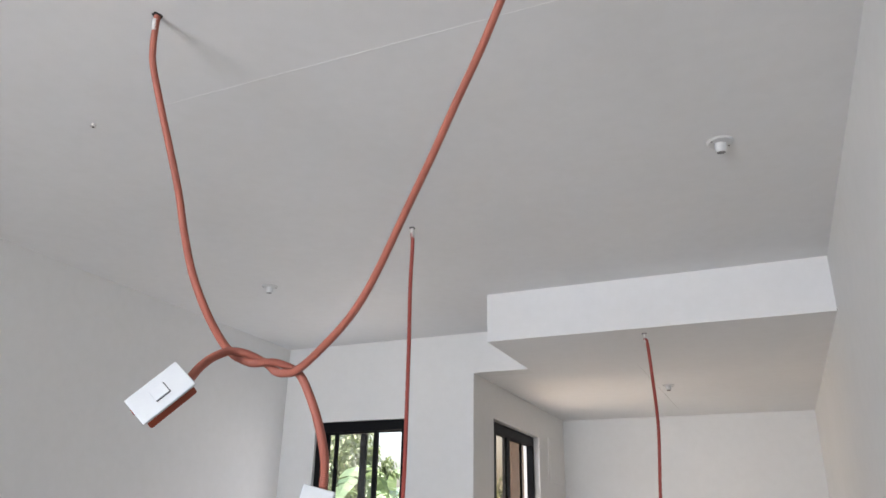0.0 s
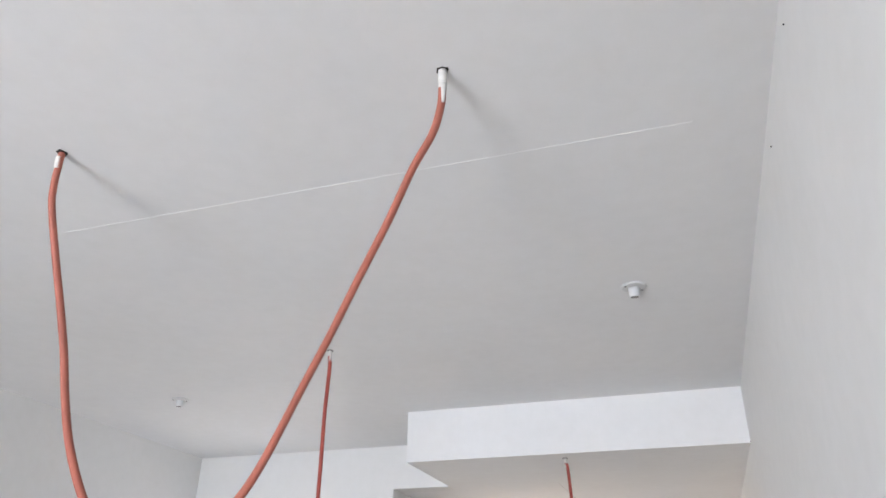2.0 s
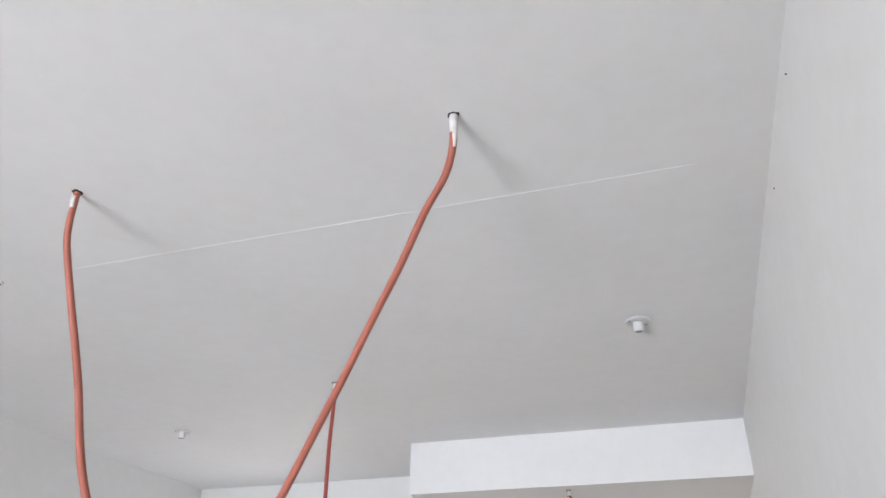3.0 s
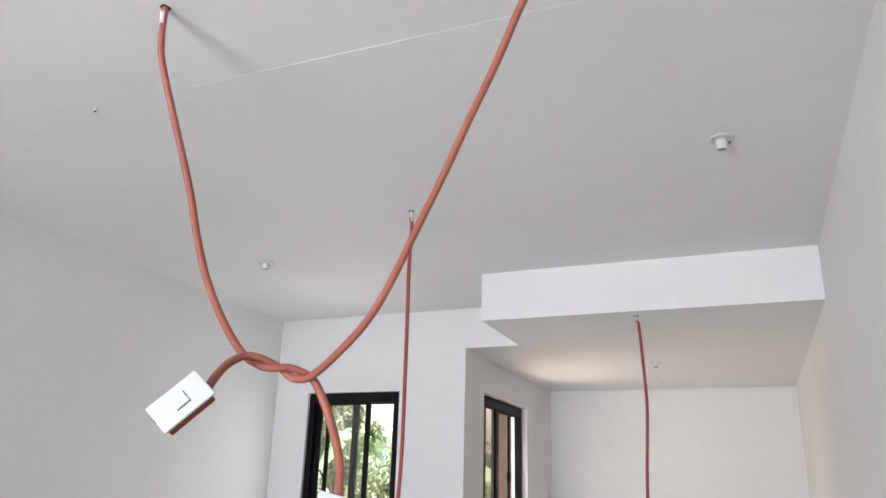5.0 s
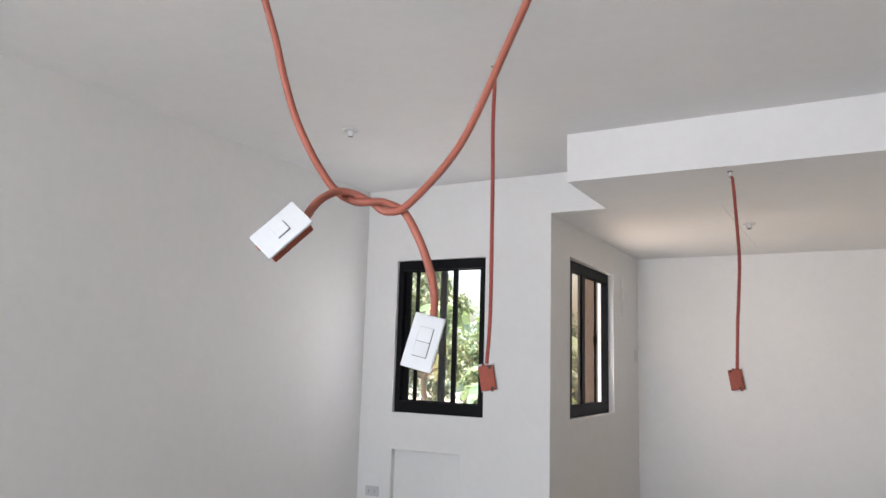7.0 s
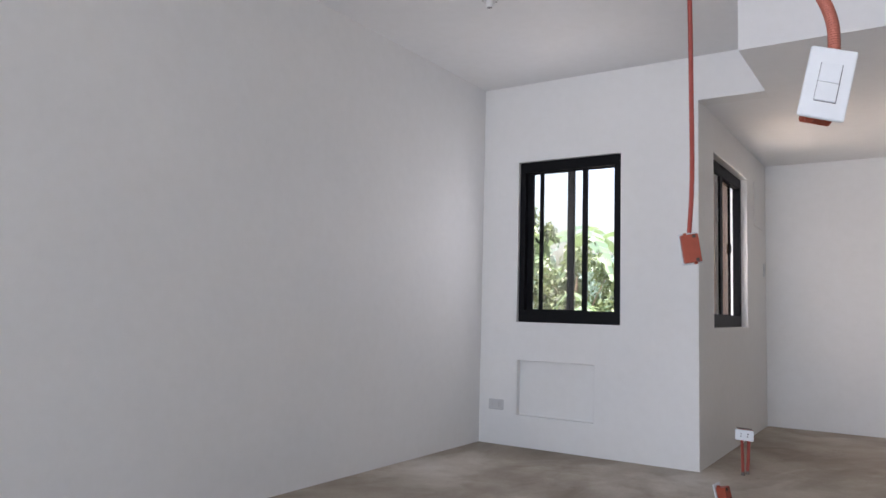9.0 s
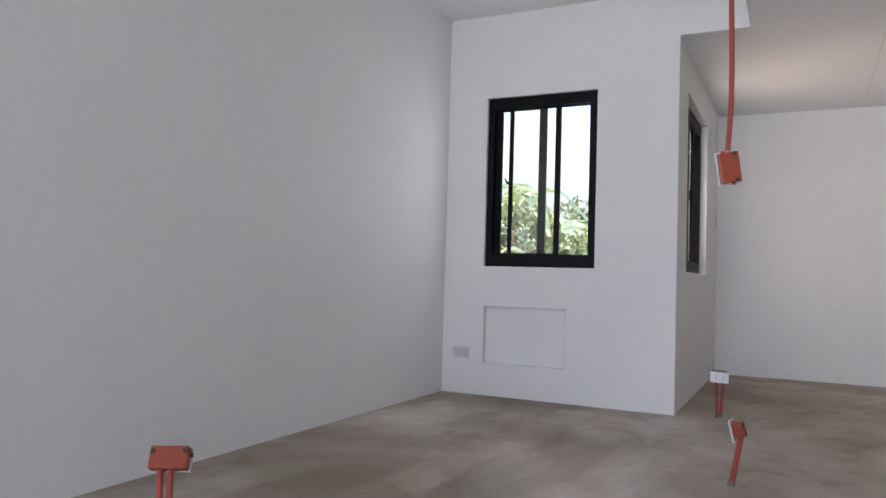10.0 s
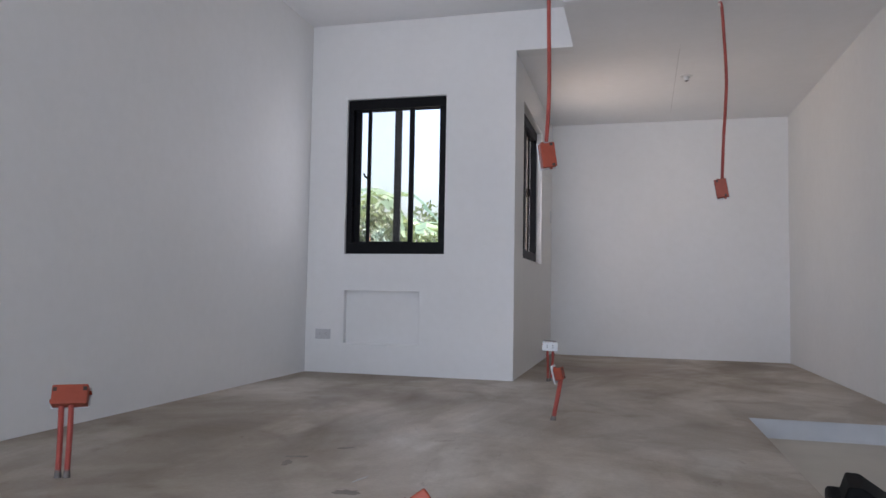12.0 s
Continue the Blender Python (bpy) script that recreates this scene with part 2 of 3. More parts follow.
def smooth_path(points, step):
    """Points evenly spaced along a Catmull-Rom curve."""
    P = [Vector(p) for p in points]
    P = [P[0] * 2 - P[1]] + P + [P[-1] * 2 - P[-2]]
    dense = []
    for i in range(1, len(P) - 2):
        a, b, c, d = P[i - 1:i + 3]
        for k in range(40):
            t = k / 40
            dense.append(0.5 * ((2 * b) + (c - a) * t + (2 * a - 5 * b + 4 * c - d) * t * t + (3 * b - a - 3 * c + d) * t ** 3))
    dense.append(P[-2])
    d = np.array([tuple(v) for v in dense])
    s = np.concatenate(([0], np.cumsum(np.linalg.norm(np.diff(d, axis=0), axis=1))))
    n = max(4, int(s[-1] / step))
    q = np.linspace(0, s[-1], n + 1)
    return [Vector((np.interp(v, s, d[:, 0]), np.interp(v, s, d[:, 1]), np.interp(v, s, d[:, 2]))) for v in q]


def tube(name, points, radius, mat, pitch=0.0, seg=12, rib=0.20, taper=None):
    """A round hose along the points; with a pitch, corrugated by ribs."""
    step = pitch / 4 if pitch else 0.012
    path = smooth_path(points, step)
    verts, faces = [], []
    t0 = (path[1] - path[0]).normalized()
    nrm = t0.orthogonal().normalized()
    for i, p in enumerate(path):
        t = (path[min(i + 1, len(path) - 1)] - path[max(i - 1, 0)]).normalized()
        nrm = (nrm - t * nrm.dot(t)).normalized()
        bi = t.cross(nrm)
        r = radius * (taper(i / (len(path) - 1)) if taper else 1.0)
        if pitch and i % 4 > 1:
            r *= 1 - rib
        for k in range(seg):
            a = 2 * math.pi * k / seg
            verts.append(p + (nrm * math.cos(a) + bi * math.sin(a)) * r)
    for i in range(len(path) - 1):
        for k in range(seg):
            a, b = i * seg + k, i * seg + (k + 1) % seg
            faces.append((a, b, b + seg, a + seg))
    faces.append(tuple(range(seg - 1, -1, -1)))
    faces.append(tuple(range(len(verts) - seg, len(verts))))
    return mesh_ob(name, verts, faces, mat, True)


def wall_panel(name, m, length, height, thick, holes, mat, recess=None):
    """A wall in local x (along) and z (up), its room face at y = 0 and its back at y = thick; holes go through, a recess goes in a little."""
    us = {0.0, length}
    vs = {0.0, height}
    for u0, u1, v0, v1, *_ in list(holes) + ([recess] if recess else []):
        us |= {u0, u1}
        vs |= {v0, v1}
    us, vs = sorted(us), sorted(vs)

    def depth(u, v):
        for u0, u1, v0, v1 in holes:
            if u0 < u < u1 and v0 < v < v1:
                return None
        if recess and recess[0] < u < recess[1] and recess[2] < v < recess[3]:
            return recess[4]
        return 0.0
    bm = bmesh.new()

    def quad(*pts):
        bm.faces.new([bm.verts.new(m @ Vector(p)) for p in pts])
    nu, nv = len(us) - 1, len(vs) - 1
    cell = {(i, j): depth((us[i] + us[i + 1]) / 2, (vs[j] + vs[j + 1]) / 2) for i in range(nu) for j in range(nv)}
    for (i, j), d in cell.items():
        a, b, c, e = us[i], us[i + 1], vs[j], vs[j + 1]
        if d is not None:
            quad((a, d, c), (b, d, c), (b, d, e), (a, d, e))
            quad((a, thick, c), (a, thick, e), (b, thick, e), (b, thick, c))
        here = thick if d is None else d
        for di, dj, p, q in ((1, 0, (b, c), (b, e)), (0, 1, (a, e), (b, e))):
            k = (i + di, j + dj)
            if k in cell:
                other = thick if cell[k] is None else cell[k]
                if other != here:
                    quad((p[0], here, p[1]), (q[0], here, q[1]), (q[0], other, q[1]), (p[0], other, p[1]))
    for j in range(nv):
        for i, u in ((0, us[0]), (nu - 1, us[-1])):
            d = cell[i, j]
            if d is not None:
                quad((u, d, vs[j]), (u, thick, vs[j]), (u, thick, vs[j + 1]), (u, d, vs[j + 1]))
    for i in range(nu):
        for j, v in ((0, vs[0]), (nv - 1, vs[-1])):
            d = cell[i, j]
            if d is not None:
                quad((us[i], d, v), (us[i + 1], d, v), (us[i + 1], thick, v), (us[i], thick, v))
    bmesh.ops.remove_doubles(bm, verts=bm.verts, dist=1e-5)
    worn = bm.edges.layers.float.new("bevel_weight_edge")
    back = m.inverted()
    for e in bm.edges:
        p, q = (back @ v.co for v in e.verts)
        c = (p + q) / 2
        inside = 0.001 < c.x < length - 0.001 and 0.001 < c.z < height - 0.001
        if abs(c.y) < 1e-4 and abs(p.y - q.y) < 1e-4 and len(e.link_faces) == 2 and e.calc_face_angle(0) > 0.5 and inside:
            e[worn] = 1.0
    ob = bm_ob(name, bm, mat)
    bev = ob.modifiers.new("worn_edge", 'BEVEL')
    bev.width, bev.segments, bev.limit_method = 0.005, 2, 'WEIGHT'
    return tagged(ob, kind="structure")


# ---- the shell of the room ----
W, H, HLOW = 3.92, 2.703, 2.405
BLOCK, DEEP, TH = 1.62, 2.46, 0.15
SOFFIT_X, SOFFIT_Y = 2.030, -0.818
W1 = (0.303, 1.094, 0.907, 2.105)       # window beside the block's corner: x0 x1 z0 z1
W2 = (0.42, 1.61, 0.905, 2.14)        # window in the return wall: y0 y1 z0 z1

wall = wall_panel("wall_north", pose(0, 0, 0), SOFFIT_X, H, TH, [W1, (BLOCK, SOFFIT_X, 0.0, HLOW)], PAINT, (0.314, 0.910, 0.227, 0.624, 0.048))
tagged(wall, "white painted wall with a shallow blocked-up recess under the window", "wall")
wall = wall_panel("wall_return", pose(BLOCK, TH, 0, 0, 0, 90), DEEP - TH, HLOW, TH, [(W2[0] - TH, W2[1] - TH, W2[2], W2[3])], PAINT)
tagged(wall, "white painted return wall of the alcove with a window", "wall")
wall = wall_panel("wall_alcove", pose(BLOCK - TH, DEEP, 0), W - BLOCK + TH, HLOW, TH, [], PAINT)
tagged(wall, "plain off-white painted back wall of the alcove", "wall")
wall = wall_panel("wall_west", pose(0, BACK, 0, 0, 0, 90), TH - BACK, H, TH, [], PAINT)
tagged(wall, "long plain white painted wall", "wall")
wall = wall_panel("wall_east", pose(W, DEEP + TH, -0.3, 0, 0, -90), DEEP + TH - BACK, H + 0.3, TH, [], PAINT)
tagged(wall, "long white painted wall with slight hollows in the plaster", "wall")
wall = wall_panel("wall_south", pose(W + TH, BACK, 0, 0, 0, 180), W + 2 * TH, H, TH, [(W + TH - DOOR[1], W + TH - DOOR[0], DOOR[2], DOOR[3])], PAINT)
tagged(wall, "white painted wall with a wide doorway to the outside", "wall")


def prism(name, outline, z0, z1, mat):
    bm = bmesh.new()
    base = bm.faces.new([bm.verts.new((x, y, z0)) for x, y in outline])
    r = bmesh.ops.extrude_face_region(bm, geom=[base])
    bmesh.ops.translate(bm, vec=(0, 0, z1 - z0), verts=[v for v in r["geom"] if isinstance(v, bmesh.types.BMVert)])
    return bm_ob(name, bm, mat)


HX, HY0, HY1 = 3.03, -4.0, -1.083       # the sunken part of the floor
floor = prism("floor", [(-TH, BACK - TH), (W + TH, BACK - TH), (W + TH, HY0), (HX, HY0), (HX, HY1), (W, HY1), (W, DEEP + TH), (BLOCK - TH, DEEP + TH), (BLOCK - TH, TH), (-TH, TH)], -0.14, 0.0, CEMENT)
tagged(floor, "bare cement screed floor with brown trowel marks", "floor", kind="structure")
sunk = prism("floor_sunken", [(HX, HY0), (W, HY0), (W, HY1), (HX, HY1)], -0.30, -0.092, CEMENT_PALE)
tagged(sunk, "pale unfinished cement floor of a sunken wet area", "floor", kind="structure")
rnd = random.Random(12)
verts, faces, n = [], [], 36
for i in range(n + 1):                  # rough lip, hand-finished face, foot that swells and sinks
    x = HX + 0.002 + (W - HX - 0.002) * i / n
    foot = -0.089 + 0.008 * math.sin(math.pi * min(1.0, i / (0.62 * n))) + rnd.uniform(-0.001, 0.001)
    verts += [(x, HY1 + 0.002, 0.0015), (x, HY1 - 0.010 + rnd.uniform(-0.002, 0.002), -0.003), (x, HY1 - 0.014, foot + 0.012), (x, HY1 - 0.026, foot), (x, HY1 - 0.030, -0.0925)]
for i in range(n):
    for k in range(4):
        faces.append((5 * i + k, 5 * i + k + 1, 5 * i + k + 6, 5 * i + k + 5))
edge = mesh_ob("trim", verts, faces, SKIM, True)
tagged(edge, "pale skim-coated step face of the sunken floor", "trim", kind="structure")



def stain(at, size, turn, seed, mat):
    """A thin smear of cement with a ragged outline."""
    rnd = random.Random(seed)
    bm = bmesh.new()
    ring = []
    for k in range(22):
        a = 2 * math.pi * k / 22
        r = rnd.uniform(0.55, 1.0)
        ring.append(bm.verts.new(pose(at[0], at[1], 0, 0, 0, turn) @ Vector((size[0] * r * math.cos(a), size[1] * r * math.sin(a), 0.0012))))
    bm.faces.new(ring)
    low = [bm.verts.new((v.co.x, v.co.y, 0.0002)) for v in ring]
    for k in range(22):
        bm.faces.new((ring[k], ring[(k + 1) % 22], low[(k + 1) % 22], low[k]))
    return tagged(bm_ob("floor_stain", bm, mat), "dried smear of cement on the screed floor", "stain", kind="structure")


SMEAR = simple("dark_cement_smear", (0.255, 0.222, 0.186), 0.8, vary=0.2, scale=14)
SMEAR_PALE = simple("pale_cement_smear", (0.50, 0.49, 0.47), 0.8, vary=0.12, scale=9)
stain((1.234, -2.735), (0.026, 0.046), 10, 4, SMEAR)
stain((1.225, -2.640), (0.052, 0.016), 15, 5, SMEAR)
stain((1.584, -3.032), (0.055, 0.034), 12, 9, SMEAR)
stain((1.569, -2.872), (0.060, 0.007), 76, 8, SMEAR_PALE)
stain((1.34, -2.44), (0.040, 0.014), 40, 15, SMEAR)

ceiling = prism("ceiling", [(-TH, BACK - TH), (W + TH, BACK - TH), (W + TH, DEEP + TH), (BLOCK - TH, DEEP + TH), (BLOCK - TH, TH), (-TH, TH)], H, H + 0.15, CEIL)
tagged(ceiling, "smooth white painted slab ceiling", "ceiling", kind="structure")
low = prism("ceiling_low", [(SOFFIT_X, SOFFIT_Y), (W, SOFFIT_Y), (W, DEEP + TH), (BLOCK - TH, DEEP + TH), (BLOCK - TH, TH), (SOFFIT_X, TH)], HLOW, H, CEIL)
tagged(low, "white dropped ceiling of the alcove with a deep front face", "ceiling", kind="structure")


def strip(name, a, b, width, depth, mat, wander=0.002, n=60):
    """A thin uneven line of filler or a groove under a ceiling."""
    rnd = random.Random(len(name) + n)
    a, b = Vector(a), Vector(b)
    t = (b - a).normalized()
    s = Vector((0, 0, 1)).cross(t)
    verts, faces = [], []
    for i in range(n + 1):
        f = i / n
        fade = min(1.0, 6 * f + 0.12, 6 * (1 - f) + 0.12)
        w = width * fade * rnd.uniform(0.45, 1.0)
        c = a.lerp(b, f) + s * rnd.uniform(-wander, wander)
        verts += [c - s * w, c + s * w, c + s * w * 0.3 - Vector((0, 0, depth)), c - s * w * 0.3 - Vector((0, 0, depth))]
    for i in range(n):
        k = 4 * i
        for p, q in ((1, 2), (2, 3), (3, 0)):
            faces.append((k + p, k + q, k + q + 4, k + p + 4))
    return mesh_ob(name, verts, faces, mat)


SOCKET = simple("socket_lining", (0.24, 0.235, 0.23), 0.6)
HOLDER = simple("holder_plastic", (0.67, 0.67, 0.665), 0.4, vary=0.04)
FILLER = simple("white_filler", (0.93, 0.93, 0.92), 0.8, vary=0.03)
PALE_GREY = simple("grey_joint", (0.56, 0.55, 0.53), 0.8, vary=0.15, scale=30)
tagged(strip("ceiling_joint", (1.69, -3.248, H + 0.001), (3.74, -3.240, H + 0.001), 0.0026, 0.0018, FILLER, 0.0010, 150), "thin raised white filler line along a ceiling joint", "joint", kind="structure")
tagged(strip("ceiling_joint", (2.47, -2.008, H + 0.001), (3.2, -1.992, H + 0.001), 0.0025, 0.0015, CEIL, 0.001, 70), "faint filler line along a ceiling joint", "joint", kind="structure")
tagged(strip("ceiling_joint", (2.770, 0.08, HLOW + 0.001), (2.80, 2.1, HLOW + 0.001), 0.0035, 0.002, PALE_GREY, 0.0008, 80), "thin grey joint in the alcove ceiling", "joint", kind="structure")


# ---- windows ----
def window(name, m, w, h, inner, outer, sash_wide, glass, label, stile=0.028, meet=0.038, outer_wide=None, far_stile=0.054, dp=0.085, right=0.055, rows=(0.020, 0.045)):
    """A black aluminium sliding window, local x along, y outwards, z up; inner and outer: the left edge of each sash."""
    top = thing(name, m.translation, label, "window", kind="structure")
    fr, head, sill = 0.045, 0.076, 0.086
    bm = bmesh.new()
    for lo, hi in (((0, 0, 0), (w, dp, sill)), ((0, 0, h - head), (w, dp, h)), ((0, 0, sill), (fr, dp, h - head)), ((w - right, 0, sill), (w, dp, h - head))):
        span(lo, hi, 0.002, m, bm)
    for y in (rows[0] - 0.004, rows[1] - 0.003, rows[1] + 0.023):   # sliding tracks
        span((fr, y, sill), (w - right, y + 0.003, sill + 0.006), 0, m, bm)
        span((fr, y, h - head - 0.006), (w - right, y + 0.003, h - head), 0, m, bm)
    part("window_frame", bm, ALU, top)
    for x0, y0, st, wide, broad in ((inner, rows[0], stile, meet, sash_wide), (outer, rows[1], 0.046, far_stile, outer_wide or sash_wide)):
        x1 = min(x0 + broad, w - right + 0.01)
        z0, z1 = sill - 0.034, h - head + 0.034
        bm = bmesh.new()
        span((x0, y0, z0), (x0 + st, y0 + 0.022, z1), 0.002, m, bm)
        span((x1 - wide, y0, z0), (x1, y0 + 0.022, z1), 0.002, m, bm)
        span((x0 + st, y0 + 0.001, z0), (x1 - wide, y0 + 0.021, z0 + 0.046), 0.002, m, bm)
        span((x0 + st, y0 + 0.001, z1 - 0.046), (x1 - wide, y0 + 0.021, z1), 0.002, m, bm)
        sash = part("sash", bm, ALU, top)
        pane = part("pane", span((x0 + st - 0.006, y0 + 0.008, z0 + 0.04), (x1 - wide + 0.006, y0 + 0.013, z1 - 0.04), 0, m), glass, sash, "clear bronze-tinted glass pane")
        pane.visible_shadow = False
        # latch: a base and a curved lever
        lx = x0 + 0.012 if y0 == rows[0] else x1 - 0.02
        bm = span((lx - 0.008, y0 - 0.010, h * 0.48), (lx + 0.008, y0, h * 0.48 + 0.075), 0.003, m)
        if y0 == rows[0]:
            for k in range(5):
                a = k / 4
                span((lx - 0.012 - 0.026 * a, y0 - 0.014, h * 0.485 + 0.028 * a * a), (lx - 0.002 - 0.026 * a, y0 - 0.004, h * 0.485 + 0.016 + 0.030 * a * a), 0.002, m, bm)
        part("latch", bm, ALU, sash, "small lever latch")
    return top


window("window_1", pose(W1[0], 0.028, W1[2]), W1[1] - W1[0], W1[3] - W1[2], 0.154, 0.045, 0.375, PALE_GLASS, "black aluminium sliding window, half open, in a white wall")
window("window_2", pose(BLOCK - 0.053, W2[0], W2[2], 0, 0, 90), W2[1] - W2[0], W2[3] - W2[2], 0.035, 0.47, 0.505, BRONZE_GLASS, "black aluminium sliding window with bronze glass, slightly open", 0.18, 0.075, 0.46, 0.022, 0.058, 0.036, (0.006, 0.029))


# ---- electrical fittings ----
def wiring_box(top, m, wdt=0.066, ln=0.108, deep=0.045, plate=(0.074, 0.122), face="switch", slots=((1, 1), (-1, -1))):
    """An orange utility box with a white plate; local x short side, y long side, z the way the plate faces, origin in the plate's middle."""
    bm = box_bm((wdt, ln, deep), m @ pose(0, 0, -deep / 2 - 0.003), 0.004)
    for sx, sy in ((1, 1), (-1, -1)):      # fixing lugs
        box_bm((0.012, 0.010, 0.014), m @ pose(sx * 0.012, sy * (ln / 2 + 0.003), -0.012), 0.002, bm=bm)
    body = part("junction_box", bm, ORANGE_BOX, top, "orange plastic utility box")
    for sx, sy in slots:      # dark blocks for the shade in slots broken out of the back's edge
        part("knockout", box_bm((0.013, 0.012, 0.012), m @ pose(sx * (wdt / 2 - 0.016), sy * (ln / 2 - 0.009), -deep + 0.002)), HOLE, body, "dark block standing for the shade in a broken-out slot")
    bm = box_bm((plate[0], plate[1], 0.008), m @ pose(0, 0, 0.001), 0.003, 3)
    cover = part("cover_plate", bm, WHITE, top, "white plastic cover plate")
    if face == "switch":
        # the gap's shadow line is a dark plate under the rockers
        part("rocker_gap", box_bm((0.0316, 0.0640, 0.0012), m @ pose(0.0003, -0.0003, 0.0050)), GAP, cover, "dark plate standing for the shadow gap round the rockers")
        for y, tip in ((0.0159, 2), (-0.0159, -2)):
            part("rocker", box_bm((0.0300, 0.0308, 0.005), m @ pose(0, y, 0.0052, tip, 2.2, 0), 0.0008), WHITE, cover)
    elif face == "small_switch":
        part("rocker_gap", box_bm((0.0292, 0.0322, 0.0012), m @ pose(0.0006, 0.0006, 0.0050)), GAP, cover, "dark plate standing for the shadow gap round the rocker")
        part("rocker", box_bm((0.0275, 0.0305, 0.006), m @ pose(-0.0003, -0.0003, 0.0052, 1.5, -1.5, 0), 0.0010), WHITE, cover)
    elif face == "outlet":
        for y in (-0.020, 0.020):
            for x in (-0.0075, 0.0075):
                part("socket_hole", cyl_bm(0.0040, 0.0040, 0.003, m @ pose(x, y, 0.0048), 10), GAP, cover, "dark disc standing for the shade in a socket hole")
        for y in (-0.020, 0.020):
            part("socket_face", box_bm((0.034, 0.034, 0.0012), m @ pose(0, y, 0.0052), 0.0005), WHITE, cover)
    return cover


def ceiling_end(top, x, y, z, lean, wrap):
    """A dark chipped disc for the shade in the drilled hole round a conduit, and the white wrapping at the conduit's
    head.
    """
    bm = bmesh.new()
    rnd = random.Random(int(x * 100))
    ring = []
    for k in range(14):
        a = 2 * math.pi * k / 14
        r = 0.0138 * rnd.uniform(0.85, 1.25)
        ring.append(bm.verts.new((x + r * math.cos(a), y + r * math.sin(a), z - 0.002)))
    up = [bm.verts.new((v.co.x, v.co.y, z + 0.001)) for v in ring]
    bm.faces.new(ring)
    for k in range(14):
        bm.faces.new((ring[k], ring[(k + 1) % 14], up[(k + 1) % 14], up[k]))
    part("ceiling_hole", bm, HOLE, top, "dark chipped disc standing for the shade in a drill hole")
    if wrap:
        w = tube("wrapping", [(x, y, z - 0.001), (x + lean[0] * 0.4, y + lean[1] * 0.4, z - wrap * 0.5), (x + lean[0], y + lean[1], z - wrap)], 0.0108 if x > 3 else 0.0085, TAPE, 0, 12)
        under(w, top, "torn white wrapping")


RAD = 0.0096
# the two long conduits, twisted round each other
switch_a = thing("hanging_switch", (2.055, -3.622, H), "white rocker switch on an orange conduit twisted with another", "wall switch", "hanging wires")
under(tube("conduit", [(2.055, -3.622, H), (2.056, -3.621, 2.65), (2.058, -3.618, 2.592), (2.071, -3.614, 2.523), (2.127, -3.605, 2.367), (2.178, -3.599, 2.236), (2.224, -3.593, 2.112), (2.258, -3.587, 2.000), (2.298, -3.581, 1.892),
      (2.350, -3.575, 1.795), (2.397, -3.562, 1.722), (2.431, -3.555, 1.687), (2.453, -3.551, 1.675), (2.482, -3.553, 1.664), (2.516, -3.556, 1.661), (2.544, -3.543, 1.662), (2.577, -3.522, 1.649), (2.597, -3.517, 1.630),
      (2.622, -3.526, 1.598), (2.655, -3.542, 1.552), (2.686, -3.556, 1.494), (2.702, -3.562, 1.444), (2.704, -3.564, 1.395), (2.702, -3.562, 1.380)], RAD, ORANGE, 0.0040), switch_a)
ceiling_end(switch_a, 2.055, -3.622, H, (0.0, 0.0), 0)
w = tube("wrapping", [(2.054, -3.6255, H - 0.018), (2.0545, -3.6255, H - 0.04), (2.0555, -3.6235, H - 0.055)], 0.0078, TAPE, 0, 10)
under(w, switch_a, "small torn white wrapping")
SHORT, LONG = Vector((0.922, 0.311, -0.232)), Vector((-0.172, -0.208, -0.963))
wiring_box(switch_a, axes((2.696, -3.591, 1.338), SHORT, SHORT.cross(-LONG)), wdt=0.046, ln=0.100, deep=0.040, plate=(0.067, 0.117))

switch_b = thing("hanging_switch", (3.181, -3.618, H), "tilted white switch on an orange conduit twisted with another", "wall switch", "hanging wires")
under(tube("conduit", [(3.181, -3.618, H - 0.03), (3.180, -3.616, 2.665), (3.176, -3.611, 2.606), (3.155, -3.605, 2.534), (3.106, -3.598, 2.450), (3.047, -3.588, 2.325), (2.981, -3.576, 2.203), (2.921, -3.565, 2.088), (2.858, -3.554, 1.975),
      (2.779, -3.541, 1.832), (2.723, -3.534, 1.755), (2.657, -3.534, 1.690), (2.600, -3.539, 1.643), (2.566, -3.543, 1.637), (2.538, -3.536, 1.645), (2.517, -3.535, 1.661), (2.495, -3.548, 1.674),
      (2.471, -3.564, 1.685), (2.446, -3.585, 1.686), (2.440, -3.630, 1.662), (2.455, -3.680, 1.630), (2.463, -3.706, 1.607), (2.466, -3.716, 1.598)], RAD, ORANGE, 0.0040), switch_b)
ceiling_end(switch_b, 3.181, -3.618, H, (0.0, 0.002), 0.052)
under(tube("wrapping", [(3.1850, -3.621, H - 0.045), (3.1850, -3.621, H - 0.070), (3.1835, -3.619, H - 0.096)], 0.0072, TAPE, 0, 10, 0, lambda f: 1.0 - 0.55 * f), switch_b, "torn tail of the white wrapping")
SHORT, LONG = Vector((0.747, 0.104, -0.657)), Vector((-0.564, -0.424, -0.709))
wiring_box(switch_b, axes((2.440, -3.761, 1.563), SHORT, SHORT.cross(-LONG)), wdt=0.058, deep=0.036, plate=(0.072, 0.120), face="small_switch")

